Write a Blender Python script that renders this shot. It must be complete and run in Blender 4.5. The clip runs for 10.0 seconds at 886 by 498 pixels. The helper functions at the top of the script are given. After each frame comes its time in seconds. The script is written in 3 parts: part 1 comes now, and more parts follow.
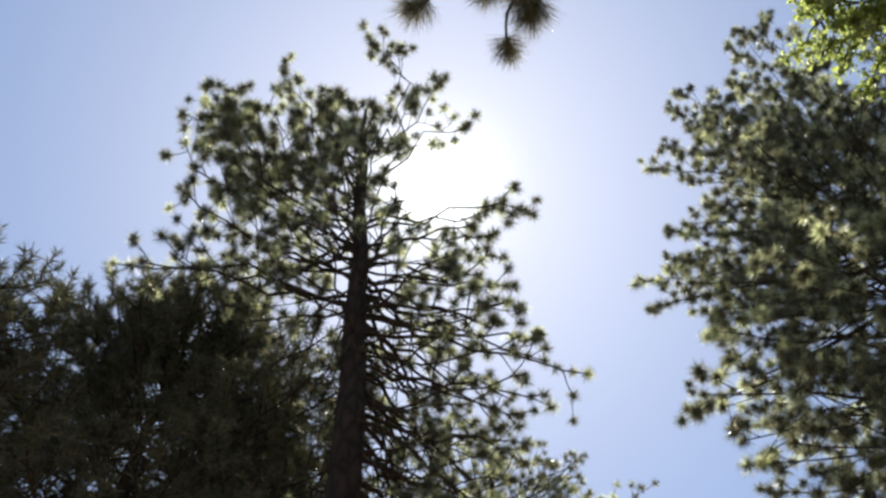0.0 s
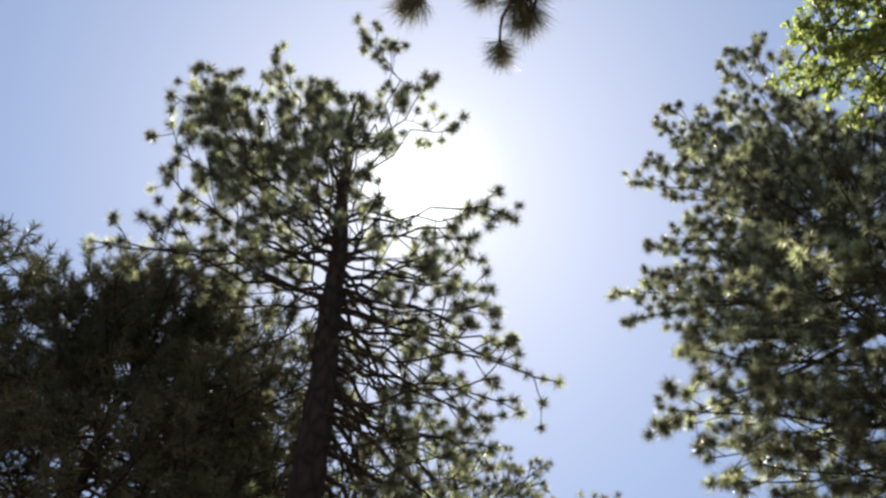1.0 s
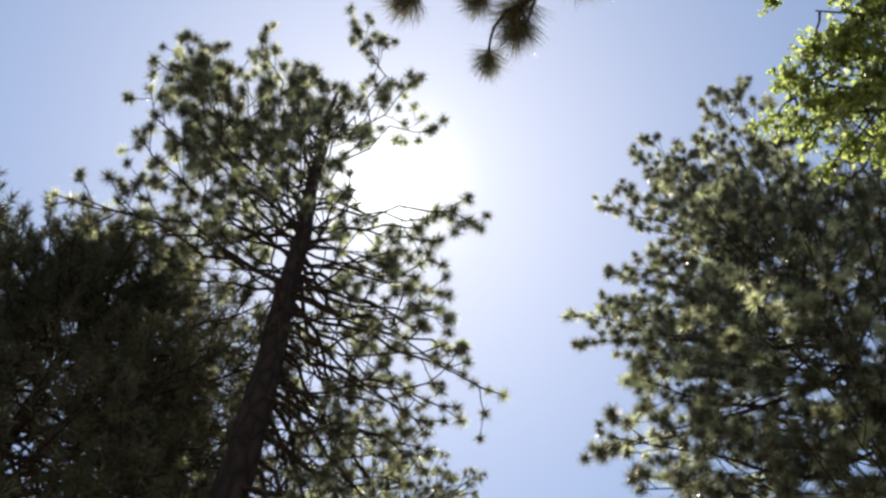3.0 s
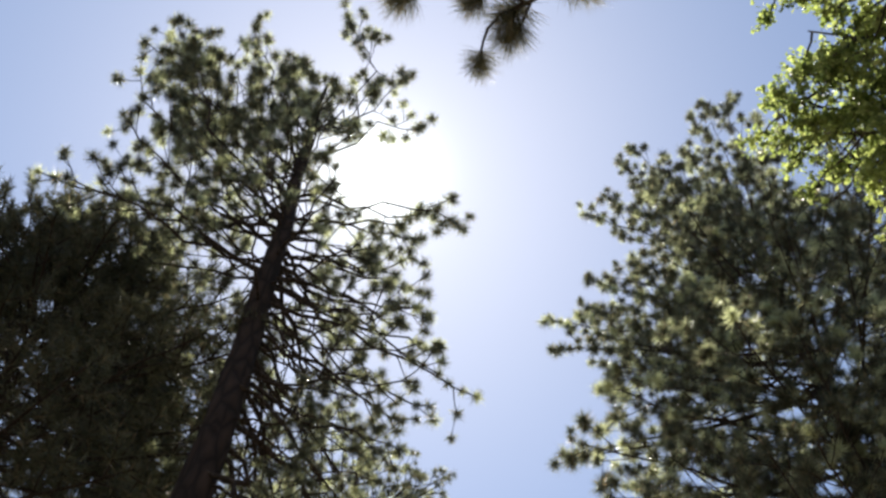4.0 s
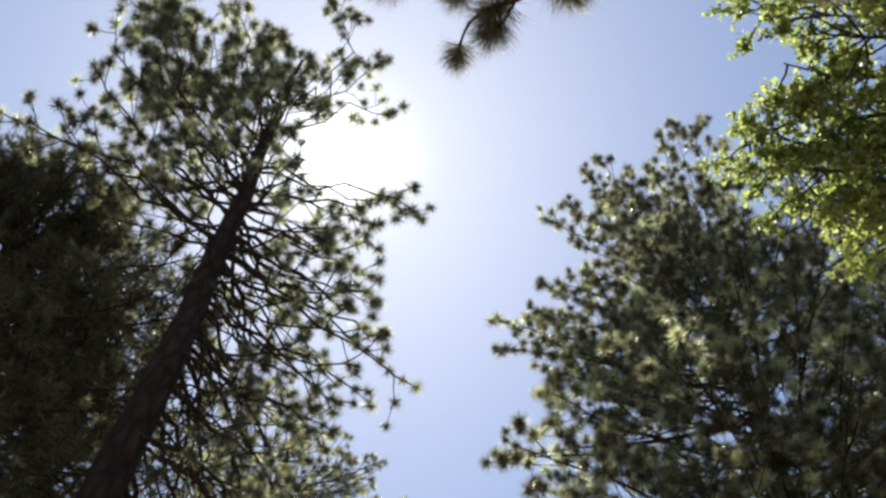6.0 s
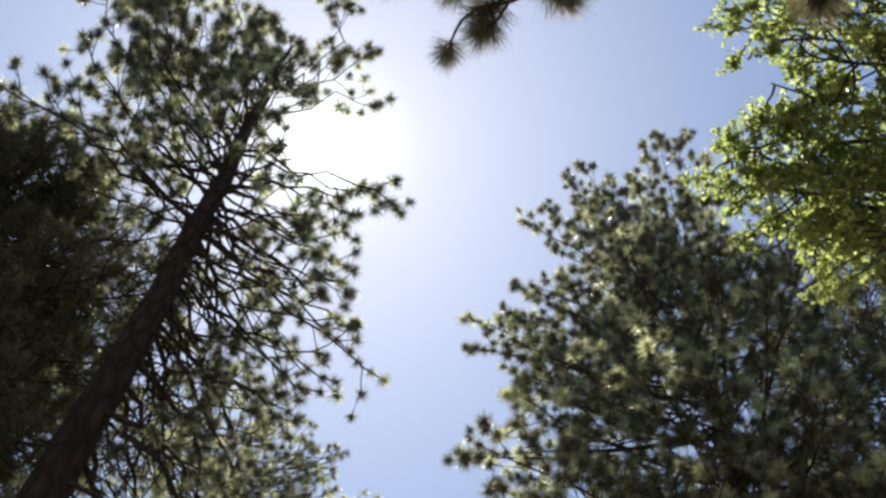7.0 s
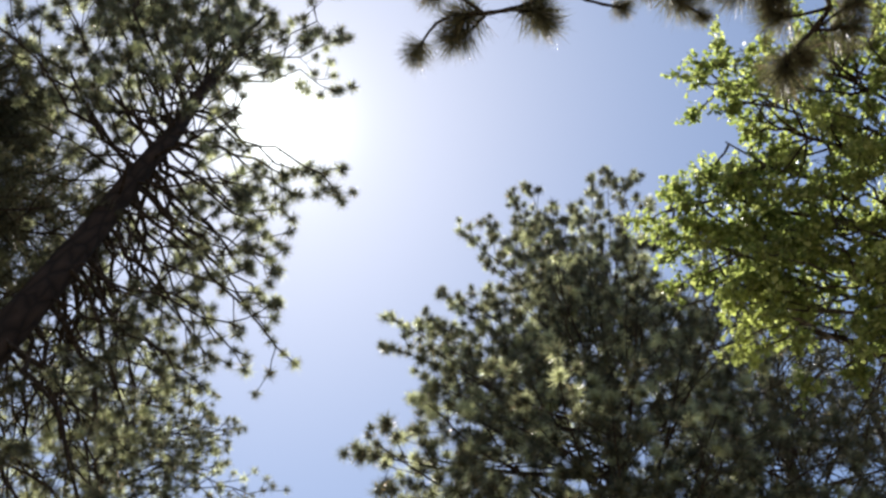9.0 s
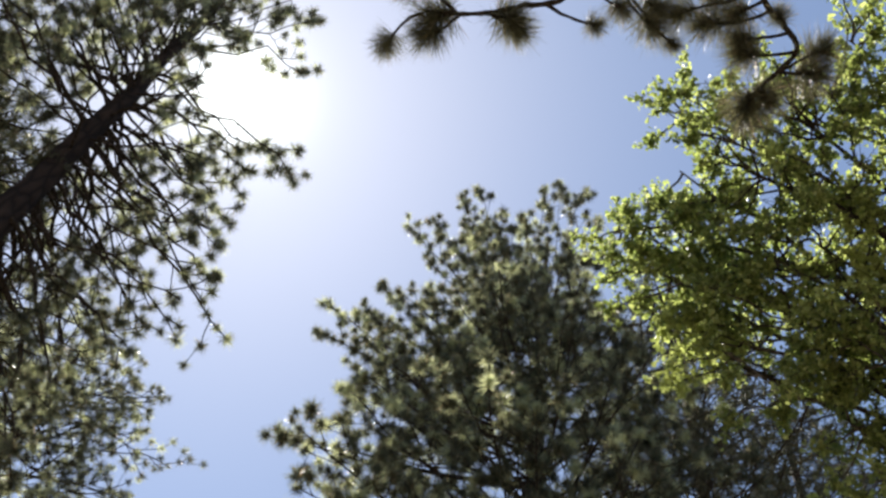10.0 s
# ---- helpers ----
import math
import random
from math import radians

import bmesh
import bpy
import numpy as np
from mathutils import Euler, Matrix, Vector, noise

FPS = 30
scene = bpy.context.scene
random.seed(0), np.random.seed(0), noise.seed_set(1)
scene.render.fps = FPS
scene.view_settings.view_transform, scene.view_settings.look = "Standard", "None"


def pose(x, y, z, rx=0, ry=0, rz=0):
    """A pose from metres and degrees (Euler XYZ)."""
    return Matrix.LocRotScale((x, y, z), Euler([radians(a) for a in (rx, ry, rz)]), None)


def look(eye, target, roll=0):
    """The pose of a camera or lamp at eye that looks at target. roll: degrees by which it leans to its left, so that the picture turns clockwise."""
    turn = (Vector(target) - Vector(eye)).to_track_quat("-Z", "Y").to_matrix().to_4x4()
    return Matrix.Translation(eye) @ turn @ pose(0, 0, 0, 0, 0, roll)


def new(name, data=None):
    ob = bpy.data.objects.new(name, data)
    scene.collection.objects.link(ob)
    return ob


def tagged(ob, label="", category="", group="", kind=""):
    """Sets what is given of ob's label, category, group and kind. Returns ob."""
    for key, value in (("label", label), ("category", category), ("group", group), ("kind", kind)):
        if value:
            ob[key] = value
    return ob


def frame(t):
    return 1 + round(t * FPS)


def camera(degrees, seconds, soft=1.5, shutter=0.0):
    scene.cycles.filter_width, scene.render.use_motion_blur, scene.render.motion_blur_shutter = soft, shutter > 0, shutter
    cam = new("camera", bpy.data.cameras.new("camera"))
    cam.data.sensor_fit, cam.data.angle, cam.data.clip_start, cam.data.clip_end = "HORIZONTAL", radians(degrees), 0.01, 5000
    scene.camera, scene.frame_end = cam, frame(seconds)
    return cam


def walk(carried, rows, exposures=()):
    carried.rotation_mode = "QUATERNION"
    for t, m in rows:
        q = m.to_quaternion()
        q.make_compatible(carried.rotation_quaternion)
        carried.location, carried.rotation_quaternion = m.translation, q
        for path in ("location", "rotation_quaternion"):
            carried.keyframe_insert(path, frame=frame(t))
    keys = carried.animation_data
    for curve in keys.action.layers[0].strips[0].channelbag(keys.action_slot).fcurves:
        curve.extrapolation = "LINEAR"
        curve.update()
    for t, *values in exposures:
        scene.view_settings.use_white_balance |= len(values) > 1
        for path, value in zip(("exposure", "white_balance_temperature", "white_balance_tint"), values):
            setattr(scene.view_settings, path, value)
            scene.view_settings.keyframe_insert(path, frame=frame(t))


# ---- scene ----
# The camera stands under the trees, tilted far up, and turns to the right.
cam = camera(39.4, 10.0, soft=2.7)
TURN = [
    (0.0, 155.45, -0.38, -0.83),
    (0.5, 155.46, -0.71, -2.73),
    (1.0, 155.49, -1.10, -4.68),
    (1.5, 155.55, -1.55, -6.74),
    (2.0, 155.65, -1.96, -8.68),
    (2.5, 155.74, -2.29, -10.45),
    (4.0, 155.94, -3.08, -15.35),
    (4.5, 155.96, -3.28, -16.93),
    (5.0, 155.93, -3.46, -18.59),
    (5.5, 155.88, -3.65, -20.31),
    (7.0, 156.02, -4.51, -26.20),
    (7.5, 156.16, -4.90, -28.46),
    (8.0, 156.37, -5.31, -31.00),
    (8.5, 156.68, -5.63, -33.83),
    (9.0, 157.06, -5.84, -36.99),
    (9.5, 157.42, -6.03, -40.55),
    (10.0, 157.69, -6.17, -44.36),
]
walk(cam, [(t, pose(0, 0, 1.6, rx, ry, rz)) for t, rx, ry, rz in TURN])

# ---- light: a high summer sun in a hazy blue sky ----
SUN_AZ, SUN_EL = radians(-1.3), radians(68.4)
SUN_DIR = Vector((math.sin(SUN_AZ) * math.cos(SUN_EL), math.cos(SUN_AZ) * math.cos(SUN_EL), math.sin(SUN_EL)))
scene.view_settings.exposure = 1.70


def make_world():
    world = bpy.data.worlds.new("sky")
    scene.world = world
    world.use_nodes = True
    nt = world.node_tree
    nt.nodes.clear()
    sky = nt.nodes.new("ShaderNodeTexSky")
    sky.sky_type, sky.sun_disc = "NISHITA", False
    sky.sun_elevation, sky.sun_rotation = SUN_EL, SUN_AZ
    sky.altitude, sky.air_density, sky.dust_density, sky.ozone_density = 1200, 1.0, 0.85, 0.7
    base = nt.nodes.new("ShaderNodeBackground")
    base.inputs["Strength"].default_value = 0.0575
    # thin summer haze takes a little red and blue out of the clear sky
    haze_tint = nt.nodes.new("ShaderNodeMix")
    haze_tint.data_type, haze_tint.blend_type = "RGBA", "MULTIPLY"
    haze_tint.inputs["Factor"].default_value = 1.0
    haze_tint.inputs["B"].default_value = (0.985, 1.0, 0.98, 1)
    nt.links.new(sky.outputs[0], haze_tint.inputs["A"])
    nt.links.new(haze_tint.outputs["Result"], base.inputs["Color"])
    # the sun's disc and the bright haze close round it
    coord = nt.nodes.new("ShaderNodeTexCoord")
    dot = nt.nodes.new("ShaderNodeVectorMath")
    dot.operation = "DOT_PRODUCT"
    dot.inputs[1].default_value = SUN_DIR
    nt.links.new(coord.outputs["Generated"], dot.inputs[0])
    angle = nt.nodes.new("ShaderNodeMath")
    angle.operation = "ARCCOSINE"
    nt.links.new(dot.outputs["Value"], angle.inputs[0])
    total = None
    for width, power in ((radians(0.75), 3.4), (radians(1.9), 0.075), (radians(9.0), 0.012)):
        ratio = nt.nodes.new("ShaderNodeMath")
        ratio.operation = "DIVIDE"
        nt.links.new(angle.outputs[0], ratio.inputs[0])
        ratio.inputs[1].default_value = -width
        fall = nt.nodes.new("ShaderNodeMath")
        fall.operation = "EXPONENT"
        nt.links.new(ratio.outputs[0], fall.inputs[0])
        term = nt.nodes.new("ShaderNodeMath")
        term.operation = "MULTIPLY"
        term.inputs[1].default_value = power
        nt.links.new(fall.outputs[0], term.inputs[0])
        if total is None:
            total = term
        else:
            both = nt.nodes.new("ShaderNodeMath")
            both.operation = "ADD"
            nt.links.new(total.outputs[0], both.inputs[0])
            nt.links.new(term.outputs[0], both.inputs[1])
            total = both
    haze = nt.nodes.new("ShaderNodeBackground")
    haze.inputs["Color"].default_value = (0.94, 1.0, 0.89, 1)
    nt.links.new(total.outputs[0], haze.inputs["Strength"])
    add = nt.nodes.new("ShaderNodeAddShader")
    out = nt.nodes.new("ShaderNodeOutputWorld")
    nt.links.new(base.outputs[0], add.inputs[0])
    nt.links.new(haze.outputs[0], add.inputs[1])
    nt.links.new(add.outputs[0], out.inputs["Surface"])


make_world()
lamp = bpy.data.lights.new("sun", "SUN")
lamp.energy, lamp.angle, lamp.color = 5.0, radians(0.53), (1.0, 0.95, 0.86)
sun = new("sun", lamp)
sun.matrix_world = look(SUN_DIR * 60, (0, 0, 0))


# ---- materials ----
def material(name):
    mat = bpy.data.materials.new(name)
    mat.use_nodes = True
    nt = mat.node_tree
    nt.nodes.clear()
    return mat, nt, nt.nodes.new("ShaderNodeOutputMaterial")


def ramp(nt, source, stops):
    node = nt.nodes.new("ShaderNodeValToRGB")
    el = node.color_ramp.elements
    while len(el) < len(stops):
        el.new(0.5)
    for e, (at, col) in zip(el, stops):
        e.position, e.color = at, (*col, 1)
    nt.links.new(source, node.inputs[0])
    return node.outputs[0]


def leaf_material(name, stops, patch, clear, rough=0.45, scale=1.3, see=0.45, gloss=0.5, strong=0.55):
    """Leaves and needles: a colour for each blade, drifting over the crown, with light shining through."""
    mat, nt, out = material(name)
    geo = nt.nodes.new("ShaderNodeNewGeometry")
    col = ramp(nt, geo.outputs["Random Per Island"], stops)
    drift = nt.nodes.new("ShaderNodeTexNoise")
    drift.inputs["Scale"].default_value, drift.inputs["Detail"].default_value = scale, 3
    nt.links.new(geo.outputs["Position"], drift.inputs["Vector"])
    # mask of the paler patches; for pine needles they imitate sunlit clumps
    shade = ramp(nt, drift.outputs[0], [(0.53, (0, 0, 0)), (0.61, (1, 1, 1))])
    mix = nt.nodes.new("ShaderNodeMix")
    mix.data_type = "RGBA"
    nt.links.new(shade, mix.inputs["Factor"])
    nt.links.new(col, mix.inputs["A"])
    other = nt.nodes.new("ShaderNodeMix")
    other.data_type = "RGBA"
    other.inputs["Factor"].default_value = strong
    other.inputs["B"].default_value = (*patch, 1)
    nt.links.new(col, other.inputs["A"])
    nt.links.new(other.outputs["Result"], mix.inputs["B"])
    skin = nt.nodes.new("ShaderNodeBsdfPrincipled")
    skin.inputs["Roughness"].default_value, skin.inputs["Specular IOR Level"].default_value = rough, gloss
    nt.links.new(mix.outputs["Result"], skin.inputs["Base Color"])
    glow = nt.nodes.new("ShaderNodeBsdfTranslucent")
    bright = nt.nodes.new("ShaderNodeMix")
    bright.data_type, bright.blend_type = "RGBA", "MULTIPLY"
    bright.inputs["Factor"].default_value = 1.0
    bright.inputs["B"].default_value = clear
    nt.links.new(mix.outputs["Result"], bright.inputs["A"])
    nt.links.new(bright.outputs["Result"], glow.inputs["Color"])
    both = nt.nodes.new("ShaderNodeMixShader")
    both.inputs[0].default_value = see
    nt.links.new(skin.outputs[0], both.inputs[1])
    nt.links.new(glow.outputs[0], both.inputs[2])
    nt.links.new(both.outputs[0], out.inputs["Surface"])
    return mat


def bark_material(name, dark, light, scale=7.0):
    mat, nt, out = material(name)
    coord = nt.nodes.new("ShaderNodeTexCoord")
    place = nt.nodes.new("ShaderNodeMapping")
    place.inputs["Scale"].default_value = (scale, scale, scale * 0.28)
    nt.links.new(coord.outputs["Object"], place.inputs["Vector"])
    plates = nt.nodes.new("ShaderNodeTexVoronoi")
    plates.feature = "DISTANCE_TO_EDGE"
    plates.inputs["Scale"].default_value = 1.6
    warp = nt.nodes.new("ShaderNodeTexNoise")
    warp.inputs["Scale"].default_value, warp.inputs["Detail"].default_value = 2.2, 6
    nt.links.new(place.outputs[0], warp.inputs["Vector"])
    join = nt.nodes.new("ShaderNodeMix")
    join.data_type = "VECTOR"
    join.inputs["Factor"].default_value = 0.25
    nt.links.new(place.outputs[0], join.inputs["A"])
    nt.links.new(warp.outputs["Color"], join.inputs["B"])
    nt.links.new(join.outputs["Result"], plates.inputs["Vector"])
    seams = ramp(nt, plates.outputs["Distance"], [(0.0, dark), (0.12, tuple(0.6 * d + 0.4 * l for d, l in zip(dark, light))), (0.45, light)])
    fine = nt.nodes.new("ShaderNodeMix")
    fine.data_type, fine.blend_type = "RGBA", "MULTIPLY"
    fine.inputs["Factor"].default_value = 0.7
    nt.links.new(seams, fine.inputs["A"])
    nt.links.new(ramp(nt, warp.outputs[0], [(0.3, (0.55, 0.52, 0.5)), (0.7, (1, 1, 1))]), fine.inputs["B"])
    skin = nt.nodes.new("ShaderNodeBsdfPrincipled")
    skin.inputs["Roughness"].default_value, skin.inputs["Specular IOR Level"].default_value = 0.9, 0.12
    nt.links.new(fine.outputs["Result"], skin.inputs["Base Color"])
    bump = nt.nodes.new("ShaderNodeBump")
    bump.inputs["Strength"].default_value, bump.inputs["Distance"].default_value = 0.8, 0.03
    nt.links.new(plates.outputs["Distance"], bump.inputs["Height"])
    nt.links.new(bump.outputs[0], skin.inputs["Normal"])
    nt.links.new(skin.outputs[0], out.inputs["Surface"])
    return mat


def ground_material():
    mat, nt, out = material("needle_litter")
    coord = nt.nodes.new("ShaderNodeTexCoord")
    big = nt.nodes.new("ShaderNodeTexNoise")
    big.inputs["Scale"].default_value, big.inputs["Detail"].default_value = 0.35, 5
    nt.links.new(coord.outputs["Object"], big.inputs["Vector"])
    fine = nt.nodes.new("ShaderNodeTexNoise")
    fine.inputs["Scale"].default_value, fine.inputs["Detail"].default_value = 24, 8
    nt.links.new(coord.outputs["Object"], fine.inputs["Vector"])
    a = ramp(nt, fine.outputs[0], [(0.3, (0.06, 0.042, 0.028)), (0.7, (0.20, 0.14, 0.09))])
    b = ramp(nt, fine.outputs[0], [(0.3, (0.07, 0.066, 0.036)), (0.7, (0.19, 0.17, 0.10))])
    mix = nt.nodes.new("ShaderNodeMix")
    mix.data_type = "RGBA"
    nt.links.new(ramp(nt, big.outputs[0], [(0.4, (0, 0, 0)), (0.6, (1, 1, 1))]), mix.inputs["Factor"])
    nt.links.new(a, mix.inputs["A"])
    nt.links.new(b, mix.inputs["B"])
    skin = nt.nodes.new("ShaderNodeBsdfPrincipled")
    skin.inputs["Roughness"].default_value = 0.95
    nt.links.new(mix.outputs["Result"], skin.inputs["Base Color"])
    bump = nt.nodes.new("ShaderNodeBump")
    bump.inputs["Strength"].default_value, bump.inputs["Distance"].default_value = 0.6, 0.02
    nt.links.new(fine.outputs[0], bump.inputs["Height"])
    nt.links.new(bump.outputs[0], skin.inputs["Normal"])
    nt.links.new(skin.outputs[0], out.inputs["Surface"])
    return mat


# dark blades and pale patches put shade and sunlit clumps into the colour
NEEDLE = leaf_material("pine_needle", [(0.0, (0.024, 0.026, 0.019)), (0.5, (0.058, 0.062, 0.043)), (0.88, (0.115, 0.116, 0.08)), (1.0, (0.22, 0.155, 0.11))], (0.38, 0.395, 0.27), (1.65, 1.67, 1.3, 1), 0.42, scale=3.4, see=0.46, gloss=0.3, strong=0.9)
LONG_NEEDLE = leaf_material("long_needle", [(0.0, (0.03, 0.028, 0.02)), (0.5, (0.065, 0.064, 0.042)), (0.9, (0.13, 0.125, 0.08)), (1.0, (0.2, 0.14, 0.1))], (0.12, 0.115, 0.075), (1.6, 1.55, 1.25, 1), 0.5, scale=2.6, see=0.38, gloss=0.3)
FIR = leaf_material("fir_needle", [(0.0, (0.036, 0.041, 0.029)), (0.7, (0.072, 0.076, 0.053)), (1.0, (0.12, 0.095, 0.072))], (0.082, 0.084, 0.056), (1.3, 1.32, 1.0, 1), 0.6, see=0.22, gloss=0.15)
OAK = leaf_material("oak_leaf", [(0.0, (0.09, 0.114, 0.044)), (0.6, (0.18, 0.208, 0.078)), (1.0, (0.31, 0.325, 0.16))], (0.31, 0.335, 0.14), (1.75, 1.82, 1.2, 1), 0.5, see=0.52, gloss=0.15)
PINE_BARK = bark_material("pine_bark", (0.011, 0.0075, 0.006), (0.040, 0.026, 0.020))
GREY_BARK = bark_material("twig_bark", (0.018, 0.014, 0.012), (0.06, 0.046, 0.04), 18)
OAK_BARK = bark_material("oak_bark", (0.03, 0.027, 0.023), (0.15, 0.13, 0.11), 10)


# ---- mesh building ----
def tri_mesh(name, verts, tris, mat, smooth=False):
    me = bpy.data.meshes.new(name)
    verts, tris = np.asarray(verts, np.float32), np.asarray(tris, np.int32)
    me.vertices.add(len(verts))
    me.vertices.foreach_set("co", verts.ravel())
    me.loops.add(tris.size)
    me.loops.foreach_set("vertex_index", tris.ravel())
    me.polygons.add(len(tris))
    me.polygons.foreach_set("loop_start", np.arange(0, tris.size, 3, dtype=np.int32))
    me.polygons.foreach_set("use_smooth", np.full(len(tris), smooth))
    me.update(calc_edges=True)
    me.materials.append(mat)
    return me


def part(name, me, parent, label="", kind=""):
    ob = new(name, me)
    ob.parent = parent
    return tagged(ob, label, kind=kind)


class Soup:
    """Gathers triangles of one mesh."""

    def __init__(self):
        self.v, self.t, self.n = [], [], 0

    def add(self, verts, tris):
        self.v.append(np.asarray(verts, float))
        self.t.append(np.asarray(tris) + self.n)
        self.n += len(verts)

    def mesh(self, name, mat, smooth=False):
        return tri_mesh(name, np.concatenate(self.v), np.concatenate(self.t), mat, smooth)


def frames_along(path):
    path = np.asarray(path, float)
    way = np.gradient(path, axis=0)
    way /= np.linalg.norm(way, axis=1)[:, None] + 1e-9
    ref = np.array([0.31, 0.2, 0.93]) if abs(way[0][2]) < 0.8 else np.array([0.94, 0.3, 0.1])
    side = np.cross(way, ref)
    side /= np.linalg.norm(side, axis=1)[:, None] + 1e-9
    return path, way, side, np.cross(way, side)


def tube(soup, path, radii, sides=6, rng=None, rough=0.0):
    path, way, side, up = frames_along(path)
    radii = np.asarray(radii, float)
    ang = np.arange(sides) * 2 * math.pi / sides
    rad = radii[:, None] * (1 + (rng.uniform(-rough, rough, (len(path), sides)) if rng is not None and rough else 0))
    ring = path[:, None] + rad[..., None] * (np.cos(ang)[None, :, None] * side[:, None] + np.sin(ang)[None, :, None] * up[:, None])
    verts = np.concatenate([ring.reshape(-1, 3), path[-1:] + way[-1:] * radii[-1]])
    i = np.arange(len(path) - 1)[:, None] * sides
    j = np.arange(sides)[None]
    k = (j + 1) % sides
    a, b, c, d = i + j, i + k, i + sides + k, i + sides + j
    tris = np.concatenate([np.stack([a, b, c], -1).reshape(-1, 3), np.stack([a, c, d], -1).reshape(-1, 3)])
    last = (len(path) - 1) * sides
    cap = np.stack([last + j[0], last + k[0], np.full(sides, len(path) * sides)], -1)
    soup.add(verts, np.concatenate([tris, cap]))


def bend(p0, p1, sag, rng, wobble=0.05, n=9, bow=(0, 0)):
    """A branch's line from p0 to p1: leaves flat and sweeps up to its tip (sag > 0), never quite straight."""
    p0, p1 = np.asarray(p0, float), np.asarray(p1, float)
    u = np.linspace(0, 1, n)[:, None]
    length = np.linalg.norm(p1 - p0)
    mid = (p0 + p1) / 2 + np.array([*bow, -sag * length])
    path = (1 - u) ** 2 * p0 + 2 * u * (1 - u) * mid + u ** 2 * p1
    sway = np.cumsum(rng.normal(0, 1, (n, 3)), axis=0)
    sway -= u * sway[-1] + (1 - u) * sway[0]
    return path + sway * wobble * length / n * 2


def tuft_shape(rng, needles=140, reach=1.0, width=0.055, back=2.1, stem=0.34, droop=0.06, fine=False):
    """A brush of needles round the end of a twig that points along z."""
    base = np.zeros((needles, 3))
    base[:, 2] = rng.uniform(-stem, 0.05, needles)
    lean = np.arccos(rng.uniform(math.cos(back), 1.0, needles)) * np.clip(0.75 - base[:, 2] / stem * 0.45, 0, 1.1)
    turn = rng.uniform(0, 2 * math.pi, needles)
    way = np.stack([np.sin(lean) * np.cos(turn), np.sin(lean) * np.sin(turn), np.cos(lean)], -1)
    size = reach * rng.uniform(0.72, 1.02, needles)
    across = np.cross(way, rng.normal(0, 1, (needles, 3)))
    across /= np.linalg.norm(across, axis=1)[:, None]
    w = width * rng.uniform(0.7, 1.2, needles)[:, None]
    tip = base + way * size[:, None] + rng.normal(0, droop, (needles, 3))
    if not fine:
        root = base + way * (size * 0.12)[:, None]
        verts = np.stack([root - across * w * 0.5, root + across * w * 0.5, tip], 1)
        tris = np.arange(needles * 3).reshape(-1, 3)
        return verts.reshape(-1, 3), tris
    mid = base + way * (size * 0.5)[:, None] + rng.normal(0, droop * 0.4, (needles, 3))
    verts = np.stack([base - across * w * 0.4, base + across * w * 0.4, mid + across * w * 0.5, mid - across * w * 0.5, tip], 1)
    o = np.arange(needles)[:, None, None] * 5
    tris = (o + np.array([[0, 1, 2], [0, 2, 3], [3, 2, 4]])[None]).reshape(-1, 3)
    return verts.reshape(-1, 3), tris


def spread(soup, shape, at, ways, sizes, rng):
    """Adds a copy of a shape at each place, its z along each way."""
    verts, tris = shape
    at, ways = np.asarray(at), np.asarray(ways, float)
    ways = ways / (np.linalg.norm(ways, axis=1)[:, None] + 1e-9)
    x = np.cross(ways, rng.normal(0, 1, ways.shape))
    x /= np.linalg.norm(x, axis=1)[:, None] + 1e-9
    y = np.cross(ways, x)
    basis = np.stack([x, y, ways], -1) * np.asarray(sizes)[:, None, None]
    out = np.einsum("nij,vj->nvi", basis, verts) + at[:, None]
    idx = tris[None] + (np.arange(len(at)) * len(verts))[:, None, None]
    soup.add(out.reshape(-1, 3), idx.reshape(-1, 3))


# ---- ground ----
def make_ground():
    bm = bmesh.new()
    rings, steps = [0.0, 2, 4, 7, 11, 16, 24, 40, 80, 200, 700, 2500], 48
    rows = []
    for r in rings:
        row = []
        for s in range(steps if r else 1):
            a = 2 * math.pi * s / steps
            x, y = r * math.cos(a), r * math.sin(a)
            lift = 0.10 * noise.noise(Vector((x * 0.25, y * 0.25, 3.0))) * min(1.0, r / 3)
            row.append(bm.verts.new((x, y, lift)))
        rows.append(row)
    for s in range(steps):
        bm.faces.new((rows[0][0], rows[1][s], rows[1][(s + 1) % steps]))
    for a, b in zip(rows[1:], rows[2:]):
        for s in range(steps):
            k = (s + 1) % steps
            bm.faces.new((a[s], b[s], b[k], a[k]))
    me = bpy.data.meshes.new("ground")
    bm.to_mesh(me)
    bm.free()
    me.materials.append(ground_material())
    tagged(new("ground", me), "forest floor of brown needle litter and dry soil", "ground", kind="structure")


make_ground()


# ---- trees ----
def heading(az):
    return np.array([math.sin(radians(az)), math.cos(radians(az)), 0.0])


def stem_line(height, lean, rng, n=16):
    z = np.linspace(-0.3, height, n)
    line = np.stack([lean[0] * z, lean[1] * z, z], -1)
    sway = np.cumsum(rng.normal(0, 0.035, (n, 2)), axis=0)
    sway -= np.linspace(0, 1, n)[:, None] * sway[-1]
    line[:, :2] += sway
    return line


def stem_at(line, z):
    return np.array([np.interp(z, line[:, 2], line[:, k]) for k in range(3)])


